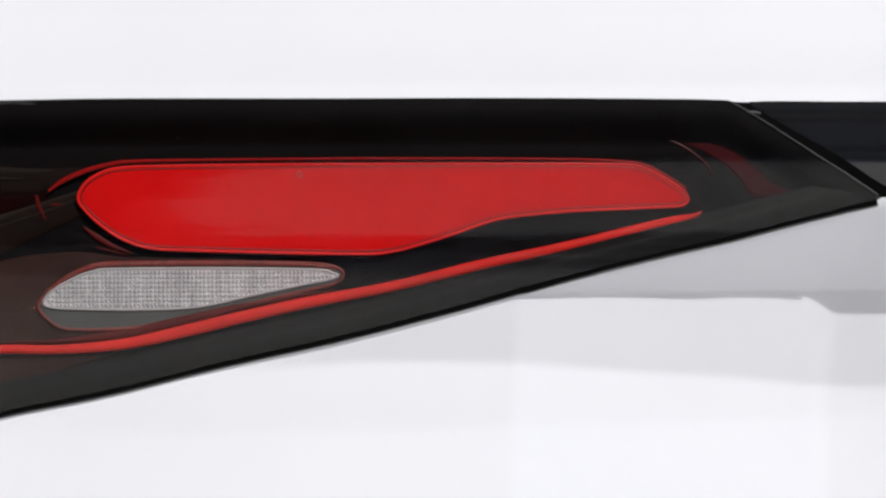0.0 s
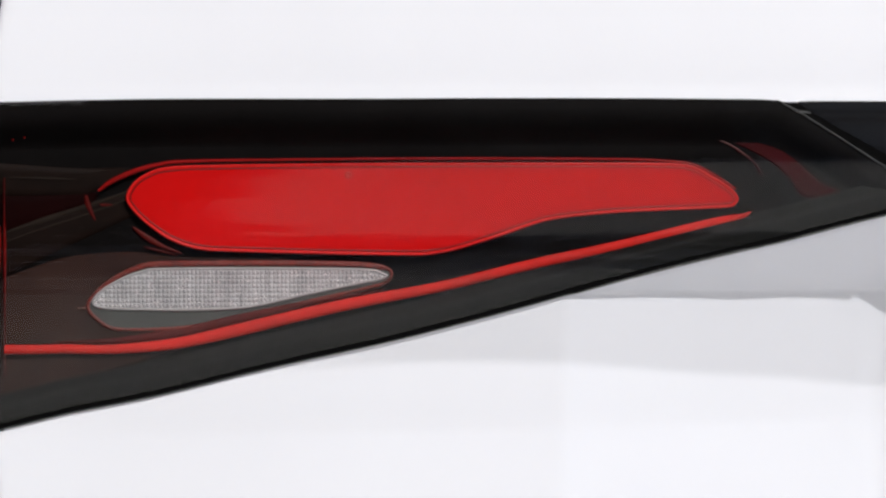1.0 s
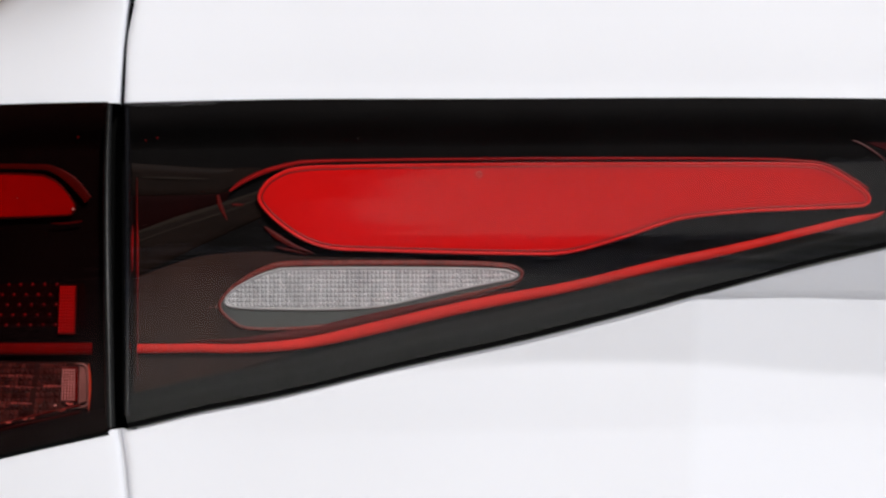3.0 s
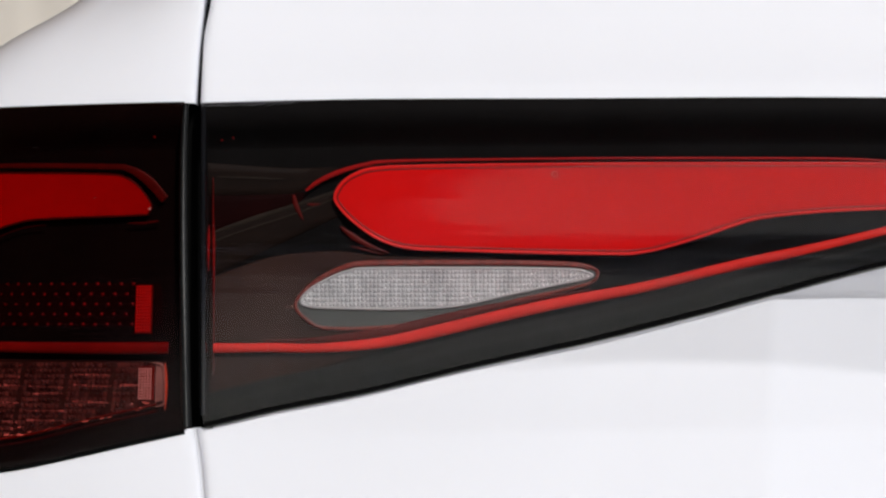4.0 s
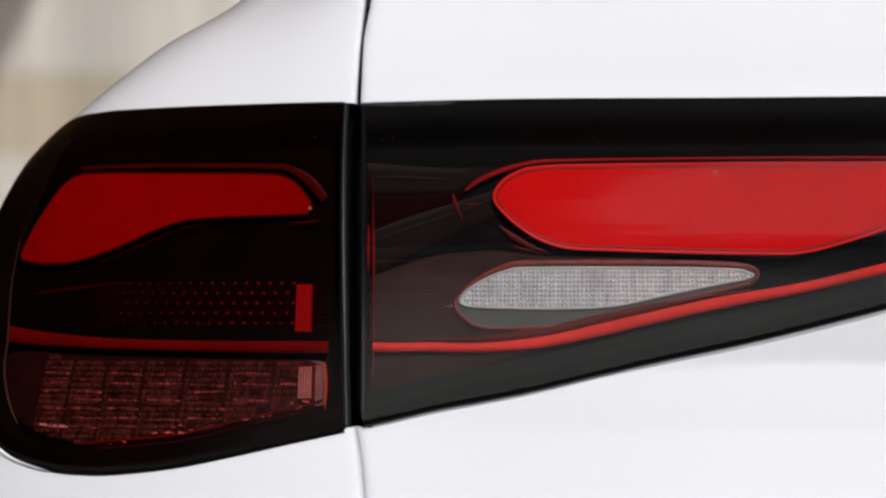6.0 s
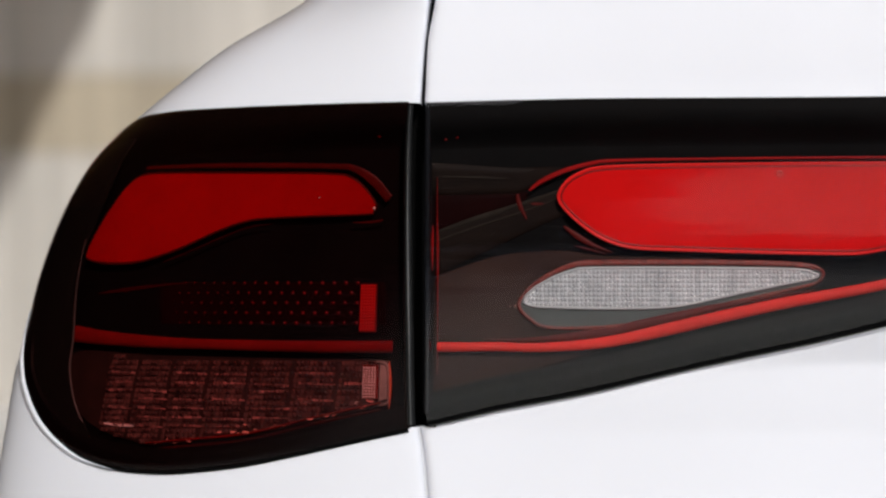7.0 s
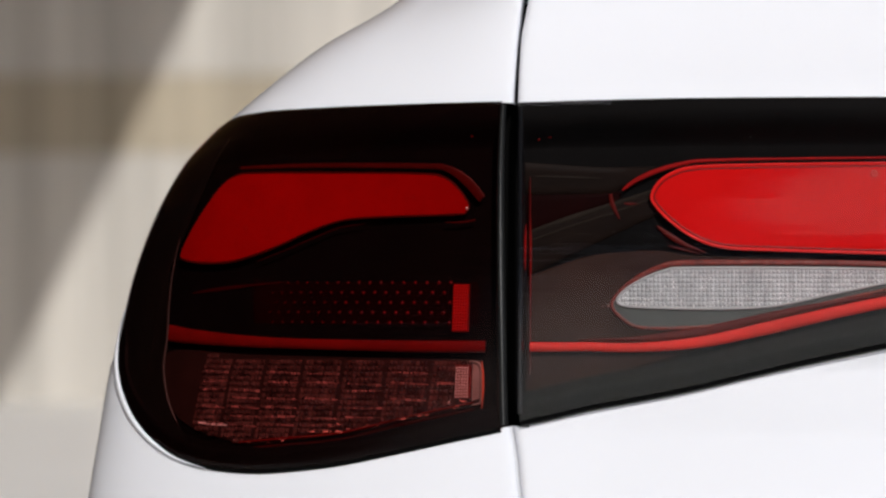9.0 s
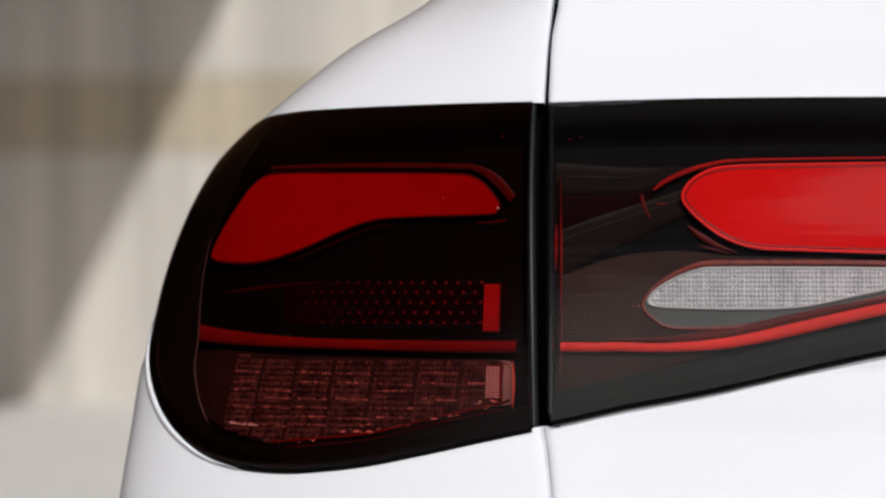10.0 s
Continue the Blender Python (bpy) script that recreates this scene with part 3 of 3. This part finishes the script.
for k in range(7):
    for i in range(40):
        wheel_spin.faces.new([wheel_spin.verts[q] for q in (k * 40 + i, k * 40 + (i + 1) % 40, (k + 1) * 40 + (i + 1) % 40, (k + 1) * 40 + i)])
tyre = part("wheel", wheel_spin, RUBBER, car, "black rubber tyre on a dark rim")
disc = bmesh.new()
bmesh.ops.create_cone(disc, cap_ends=True, segments=40, radius1=0.245, radius2=0.20, depth=0.06, matrix=Matrix.Translation((0.03, 0, 0)) @ Matrix.Rotation(radians(-90), 4, "Y"))
rim = part("rim", disc, TRIM, tyre)
tyre.matrix_world = Matrix.Translation((-0.335, 2.55, 0.36))
for x, y, turn in ((-0.335, 5.2, 0), (2 * MIDDLE + 0.335, 2.55, 180), (2 * MIDDLE + 0.335, 5.2, 180)):
    other = new("wheel", tyre.data)
    other.parent = car
    other.matrix_parent_inverse = car.matrix_world.inverted()
    other.matrix_world = pose(x, y, 0.36, 0, 0, turn)
    other_rim = new("rim", rim.data)
    other_rim.parent = other
seal_line = [(s, z, 34.0) for s, z in GAP]
part("shut_line_seal", strip(seal_line, -0.0175, 0.001), RUBBER, car, "black rubber seal in the shut line")

part("gap_flange", strip([(-102.9, 853, 5.0), (-101.3, 840.3, 5.0), (-99.1, 816.7, 5.0), (-97, 790, 5.0)], -0.0052, 0.001), FLANGE, car, "painted flange inside the shut line")
part("lamp_flange", strip([(-455, 915, 1.0), (-444, 909.4, 4.0), (-428, 899.6, 6.4), (-410, 890.4, 6.8), (-390, 881.2, 6.6), (-376, 871.6, 6.0), (-358, 860.4, 5.4), (-341.6, 851.6, 4.4), (-319.5, 842.0, 3.0), (-296, 833.9, 1.6), (-270, 828.8, 0.3)], -0.0001, 0.0022), WHITE, car, "white rolled lip round the corner lamp")

# tail lamp on the tailgate
inner = empty("tailgate_lamp", on_skin(0.1, 0.93), car)
tagged(inner, "smoked tailgate lamp with a bright red panel and clear reversing window")
part("housing", sheet(INNER, -0.009, 0.004, inset=0.003), BLACK, inner)
part("bezel", sheet(INNER, 0.0005, 0.0, band=(0, 0.024), rows=10, fall=(0.009, 0.0095)), BLACK, inner)
part("bezel", sheet(INNER, 0.0005, 0.0, band=(0, -0.015), rows=8, fall=(0.009, 0.005)), BEZEL_GREY, inner, "charcoal lower border")
part("lamp_floor", sheet(TRAY, -0.0082, 0.0, inset=0.0005), TRAY_BROWN, inner, "dark brown lamp floor")
part("inner_wall", sheet(UPPER_WALL, -0.0080, 0.0, cols=40, rows=6), BEAM, inner, "dark brown inner wall")
part("inner_wall", sheet(SLOPING_WALL, -0.0078, 0.0, cols=40, rows=6), BEAM, inner, "dark brown sloping inner wall")
part("dark_well", sheet([(-97, 973.4), (-97, 973.4), (-65, 974), (-48, 974.6), (-51.7, 968.2), (-75, 960.8), (-97, 953), (-97, 953)], -0.0086, 0.0, cols=30, rows=5), WELL, inner, "near-black red recess")
# paler grey-brown streaks along the inner walls
for line in WALL_STREAKS:
    part("wall_streak", strip(line, -0.0077, 0.0003), BEAM_PALE, inner)
for line in HOOKS:
    part("red_hook", strip(line, -0.0074, 0.0004), RED_SHADOWY, inner)
part("red_panel", sheet(INNER_RED, -0.004, 0.005, inset=0.0004), RED, inner, "bright red lamp panel")
part("panel_rim", strip(INNER_RED, -0.0042, 0.0005, 1.3, True), RED_RIM, inner)
part("panel_groove", strip(inward(INNER_RED, 1.6), -0.0042, 0.0005, 0.8, True, 2), RED_DARK, inner)
part("red_line", strip(INNER_LINE, -0.0045, 0.0006), RED_LINE, inner)
# the bar's darker upper side: shading put in as a dull red strip
part("guide_shade", strip(BAR_SHADE, -0.0068, 0.0012), RED_SHADOWY, inner, "dull red shade painted above the light guide")
part("light_guide", strip(INNER_BAR, -0.0048, 0.0014), RED_GUIDE, inner, "red light guide bar")
part("window_tray", sheet(WIN_OUT, -0.007, 0.004), GREY_TRAY, inner, "dull grey tray of the reversing window")
part("window_rim", strip(WIN_OUT, -0.0068, 0.0008, 1.7, True), RIM_RED, inner)
part("frosted_band", strip([(-51, 918.6, 0.8), (-47.4, 923.4, 1.9), (-39.4, 929.6, 2.2), (-28.2, 934.9, 2.3), (-17, 937.1, 2.3), (14.6, 937.5, 2.2), (58.2, 937.4, 2.2), (89.8, 936.5, 1.8), (100, 934.4, 0.8)], -0.0066, 0.0007), RIM_RED, inner, "frosted red band over the reversing window")
for s, z in ((-57.0, 915.0), (-54.2, 915.1)):
    spur = bmesh.new()
    bmesh.ops.create_icosphere(spur, subdivisions=2, radius=0.0006, matrix=Matrix.Translation(on_skin(s / 1000, z / 1000, -0.0064)))
    part("rim_spur", spur, TOOTH, inner)
part("prism_window", sheet(WIN_PRISM, -0.0062, 0.001), PRISM, inner, "clear prismatic reversing window")
tagged(part("prisms", prisms(WIN_PRISM, -0.0061, 0.0021, 0.0024, 0.0011, 0.0004, 0.0, 0.22), PRISM, inner), kind="stuff")
ds0, ds1, dtop, dlow = chains(WIN_PRISM)
# bright dots, densest in the two lowest rows
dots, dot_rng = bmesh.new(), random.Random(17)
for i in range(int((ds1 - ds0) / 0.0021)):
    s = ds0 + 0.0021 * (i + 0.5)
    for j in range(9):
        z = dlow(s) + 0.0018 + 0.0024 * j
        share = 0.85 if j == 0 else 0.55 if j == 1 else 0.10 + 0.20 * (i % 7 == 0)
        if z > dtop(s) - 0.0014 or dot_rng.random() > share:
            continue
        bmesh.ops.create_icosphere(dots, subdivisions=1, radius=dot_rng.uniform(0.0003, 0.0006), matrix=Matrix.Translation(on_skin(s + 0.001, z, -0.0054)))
tagged(part("prism_dots", dots, PRISM_DOT, inner, "tiny bright dots between the prisms"), kind="stuff")
rim_line = loop(WIN_OUT, True, 60)
teeth, gone, teeth_rng = bmesh.new(), 0.0, random.Random(3)
for a, b in zip(rim_line, rim_line[1:]):
    gone += float(np.hypot(*(b - a)))
    if gone > 0.0024:
        gone = teeth_rng.uniform(-0.0012, 0.0008)
        bmesh.ops.create_icosphere(teeth, subdivisions=1, radius=teeth_rng.uniform(0.00025, 0.00055), matrix=Matrix.Translation(on_skin(b[0], b[1], -0.0062)))
tagged(part("rim_teeth", teeth, TOOTH, inner), kind="stuff")
part("window_lip", strip(inward(WIN_PRISM, 0.5), -0.0062, 0.0009, 1.5, True, 2), PRISM_LIP, inner)
part("red_crescent", sheet(CRESCENT, -0.0085, 0.0, rows=6), RED_FAINT, inner)
part("crescent_edge", strip(CRESCENT_LINE, -0.0082, 0.0004), RED_DARK, inner)
cover = part("cover", sheet(INNER, 0.0010, 0.004, cols=140, rows=24), COVER, inner)
cover.visible_shadow = False
s0, s1, top, low = lamp_inner
lower_edge = [(s * 1000, low(s) * 1000 - 1.2) for s in np.linspace(s0 + 0.002, s1 - 0.002, 40)]
part("lower_seal", strip(lower_edge, 0.0, 0.0026, 3.4, steps=3), RUBBER, inner, "black seal along the lower edge")
# thin highlight on the seal, put in as a grey strip
part("seal_glint", strip([(s, z - 0.9) for s, z in lower_edge], 0.0018, 0.0006, 0.5, steps=3), GLINT, inner)

# reflection along the slanting cover edge, painted as a grey bead
part("edge_bead", strip(SLANT, 0.0012, 0.0008, 0.7), GLINT, inner, "slanting edge with its grey highlight painted on")
left_edge = [(-99.2, z) for z in (860, 900, 940, 980, 1018)]
part("edge_bead", strip(left_edge, -0.001, 0.0022, 4.0), TRIM, inner, "glossy black rounded side edge")
part("edge_guide", strip([(-94.4, 982, 0.4), (-94.4, 962, 0.7), (-94.2, 948, 1.5), (-94.2, 934, 1.2), (-94.2, 915, 0.6), (-94.2, 880, 0.4)], -0.005, 0.001), RED_DIM, inner)
part("edge_guide", strip(LEFT_GUIDE, -0.0042, 0.0008), RED_LINE, inner)
# the round moulding mark on the red panel
mark = [(DRIP[0][0] + 1.4 * math.cos(a * math.pi / 4), DRIP[0][1] + 1.4 * math.sin(a * math.pi / 4)) for a in range(8)]
part("moulding_mark_and_glint", strip(mark, -0.0041, 0.0007, 0.7, True, 3), TOOTH, inner, "small round moulding mark and painted glint")
for s, z in RED_SPOTS[:2]:
    spot = bmesh.new()
    bmesh.ops.create_icosphere(spot, subdivisions=2, radius=0.00045, matrix=Matrix.Translation(on_skin(s / 1000, z / 1000, -0.004)))
    part("red_spot", spot, RED_LINE, inner)

centre = empty("centre_trim", on_skin(0.36, 1.0), car)
part("trim_face", sheet(CENTRE, 0.001, 0.006, cols=60), TRIM, centre, "glossy black trim strip")
part("joint_tab", strip(JOINT_TAB, 0.0009, 0.0008), GLINT, centre, "small grey clip in the joint")
part("joint_liner", sheet(NOTCH, 0.0007, 0.004, cols=60, rows=6), RUBBER, centre, "black liner of the slanting joint")

# tail lamp on the quarter panel
outer = empty("quarter_lamp", on_skin(-0.2, 0.93), car)
tagged(outer, "dark smoked corner tail lamp with a deep red panel")
part("housing", sheet(OUTER, -0.009, 0.004, inset=0.003), BLACK, outer)
part("bezel", sheet(OUTER, 0.0005, 0.0, band=(0, 0.024), rows=10, fall=(0.009, 0.0095)), BLACK, outer)
part("bezel", sheet(OUTER, 0.0005, 0.0, band=(0, -0.012), rows=8, fall=(0.009, 0.004)), BLACK, outer)
part("side_shell", sheet(SHELL, -0.0008, 0.0), SHELL_DARK, outer, "dark brown side wall of the lamp")
part("red_panel", sheet(OUTER_RED, -0.004, 0.005, inset=0.0004), RED_DEEP, outer, "deep red lamp panel")
part("panel_rim", strip(OUTER_RED, -0.0046, 0.0006, 1.2, True), RED_SHADOWY, outer)
# specular glint at the panel's tip, imitated by a small pale ball
glint = bmesh.new()
bmesh.ops.create_icosphere(glint, subdivisions=2, radius=0.0008, matrix=Matrix.Translation(on_skin(-0.1300, 0.9658, -0.0038)))
part("moulding_mark_and_glint", glint, PINK, outer, "small round moulding mark and painted glint")
part("red_line", strip(OUTER_LINE, -0.0045, 0.0003), RED_SHADOWY, outer)
part("red_line", strip(OUTER_ECHO, -0.0045, 0.0008), RED_FAINT, outer)
part("red_line", strip(OUTER_HOOK, -0.0045, 0.0008), RED_SHADOWY, outer)
part("light_guide", strip(OUTER_BAR, -0.005, 0.0015), RED_DIM, outer, "red light guide bar")
part("signal_window", sheet(SIGNAL, -0.0078, 0.001), SIGNAL_BASE, outer, "smoked red signal window")
s0, s1, top, low = chains(SIGNAL)
tile = (s1 - s0) / 9
for i in range(2, 9):
    field = prisms(SIGNAL, -0.0077, tile / 10, 0.0030, 0.0016, 0.0004, 0.10, 1.0, (s0 + i * tile, s0 + (i + 1) * tile - tile / 12), 0.40)
    tagged(part("prism_tile", field, SIGNAL_RED, outer), kind="stuff")
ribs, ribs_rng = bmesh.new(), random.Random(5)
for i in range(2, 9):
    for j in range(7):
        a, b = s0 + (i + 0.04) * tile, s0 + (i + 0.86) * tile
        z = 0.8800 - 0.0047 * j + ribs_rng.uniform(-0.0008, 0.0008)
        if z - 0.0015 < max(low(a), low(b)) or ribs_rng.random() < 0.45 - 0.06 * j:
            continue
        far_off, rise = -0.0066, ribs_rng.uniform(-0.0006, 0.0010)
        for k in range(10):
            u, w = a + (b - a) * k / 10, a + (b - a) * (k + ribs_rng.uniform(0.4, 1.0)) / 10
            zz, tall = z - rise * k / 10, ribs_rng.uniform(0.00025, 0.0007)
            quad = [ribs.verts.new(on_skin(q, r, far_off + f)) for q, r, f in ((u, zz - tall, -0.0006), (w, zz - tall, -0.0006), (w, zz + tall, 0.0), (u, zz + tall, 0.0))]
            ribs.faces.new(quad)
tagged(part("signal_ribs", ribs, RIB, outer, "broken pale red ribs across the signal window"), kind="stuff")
# sparkle on the prisms, imitated by bright red beads scattered low down
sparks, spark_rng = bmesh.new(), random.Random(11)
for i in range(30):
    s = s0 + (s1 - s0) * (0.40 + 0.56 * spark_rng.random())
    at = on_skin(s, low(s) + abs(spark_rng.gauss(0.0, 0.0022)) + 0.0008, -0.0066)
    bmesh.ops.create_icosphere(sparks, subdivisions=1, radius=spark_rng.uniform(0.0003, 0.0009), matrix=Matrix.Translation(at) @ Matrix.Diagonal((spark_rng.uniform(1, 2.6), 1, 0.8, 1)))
tagged(part("signal_glints", sparks, SPARK, outer, "small painted glints along the lower edge"), kind="stuff")
part("signal_edge", strip(SIGNAL_EDGE, -0.0068, 0.0009), RED_DIM, outer)
part("signal_edge", strip([(s, z - 2.0, 0.9) for s, z, w in SIGNAL_EDGE], -0.0066, 0.0006), BLACK, outer)
part("signal_edge", strip([(s, z - 3.4, 0.8) for s, z, w in SIGNAL_EDGE], -0.0062, 0.0006), RED_SHADOWY, outer)
part("signal_edge", strip(SIGNAL_TAB, -0.0075, 0.0009), PINK, outer)
part("signal_end", sheet([(-123.8, 885.6), (-123.8, 885.6), (-119.6, 884.6), (-119.6, 884.6), (-119.4, 867), (-119.4, 867), (-123.8, 865.4), (-123.8, 865.4)], -0.0064, 0.001, cols=6, rows=10), PINK_DIM, outer, "pale translucent end block")
part("signal_edge", strip([(-118.9, 886.6, 0.5), (-118.2, 880, 1.3), (-118.0, 872, 1.3), (-118.4, 862, 0.5)], -0.006, 0.001), ORANGE_EDGE, outer)
part("signal_frame", strip(SIGNAL_FRAME, -0.006, 0.0008), PINK_DIM, outer, "dull pink moulded end of the signal window")
part("reflex_plate", sheet(REFLEX_UP, -0.0055, 0.002), RED_DIM, outer)
tagged(part("prisms", prisms(REFLEX_UP, -0.0054, 0.00135, 0.0016, 0.0006, fill=0.40), RED_RIM, outer), kind="stuff")
part("reflex_plate", sheet(REFLEX_LOW, -0.0055, 0.002), RED_DIM, outer)
tagged(part("prisms", prisms(REFLEX_LOW, -0.005, 0.0014, 0.0015, 0.0006, fill=0.36), PINK, outer), kind="stuff")
part("stud_backing", sheet([(-262, 929.6), (-262, 929.6), (-122, 929.6), (-122, 929.6), (-121, 903.4), (-121, 903.4), (-258, 903.4), (-258, 903.4)], -0.0089, 0.0, cols=40, rows=5), WELL, outer, "near-black red backing of the studs")
part("red_line", strip([(-318, 921.5, 0.6), (-290, 923.6, 2.2), (-262, 925.8, 1.4), (-238, 927.4, 0.4)], -0.0086, 0.0004), RED_FAINT, outer)
part("shell_edge", strip([(-341.6, 950, 0.5), (-335, 925, 1.2), (-328.5, 903, 1.8), (-322, 884.5, 2.2), (-311, 865, 1.4), (-300, 853, 0.5)], -0.0010, 0.0006), GREY_TRAY, outer, "grey moulded edge of the side wall")
studs = bmesh.new()
corner, far = DOTBOX[0], DOTBOX[2]
for j in range(5):
    for i in range(17):
        s = far[0] - 3.6 - 6.6 * (i + 0.5 * (j % 2))
        z = corner[1] + (far[1] - corner[1]) * j / 4
        centre_at = on_skin(s / 1000, z / 1000, -0.0085)
        bmesh.ops.create_icosphere(studs, subdivisions=1, radius=0.0010 - 0.00004 * i, matrix=Matrix.Translation(centre_at))
tagged(part("reflector_studs", studs, STUD_RED, outer, "rows of small dark red studs"), kind="stuff")
spot = bmesh.new()
bmesh.ops.create_icosphere(spot, subdivisions=2, radius=0.0006, matrix=Matrix.Translation(on_skin(RED_SPOTS[2][0] / 1000, RED_SPOTS[2][1] / 1000, -0.004)))
part("red_spot", spot, RED_DIM, outer)
right_edge = [(OUTER[0][0] + (OUTER[-1][0] - OUTER[0][0]) * w, OUTER[0][1] + (OUTER[-1][1] - OUTER[0][1]) * w) for w in (0.01, 0.25, 0.5, 0.75, 0.99)]
part("edge_bead", strip(right_edge, -0.001, 0.0026, 5.0), SIDE_EDGE, outer, "satin black rounded side edge")
# highlight on the side edge, painted grey and widest half-way up
part("edge_glint", strip([(s + 0.2, z, w) for (s, z), w in zip(right_edge, (0.3, 0.8, 1.2, 0.9, 0.6))], 0.0012, 0.0008), GLINT, outer, "pale highlight line painted along the side edge")
cover = part("cover", sheet(OUTER, 0.0010, 0.004, cols=140, rows=24), COVER_DARK, outer)
cover.visible_shadow = False
s0, s1, top, low = lamp_outer
lower_edge = [(s * 1000, low(s) * 1000 - 0.8) for s in np.linspace(s0 + 0.025, s1 - 0.001, 50)]
part("lower_seal", strip(lower_edge, 0.0, 0.0013, 2.4, steps=3), RUBBER, outer, "black seal along the lower edge")

# dust on the lamp covers
DUST = material("pale_dust", (0.15, 0.13, 0.12), 0.9, vary=0.3, scale=200)


def dust(lamp, shape, count, seed):
    s0, s1, top, low = shape
    rng, bm = random.Random(seed), bmesh.new()
    for _ in range(count):
        s = s0 + (s1 - s0) * rng.uniform(0.08, 0.9)
        z = low(s) + (top(s) - low(s)) * rng.uniform(0.08, 0.92)
        bmesh.ops.create_icosphere(bm, subdivisions=1, radius=rng.uniform(0.00010, 0.00026), matrix=Matrix.Translation(on_skin(s, z, 0.0011)))
    tagged(part("dust_specks", bm, DUST, lamp, "tiny pale specks of dust"), kind="stuff")


dust(inner, lamp_inner, 40, 21)
dust(outer, lamp_outer, 12, 22)
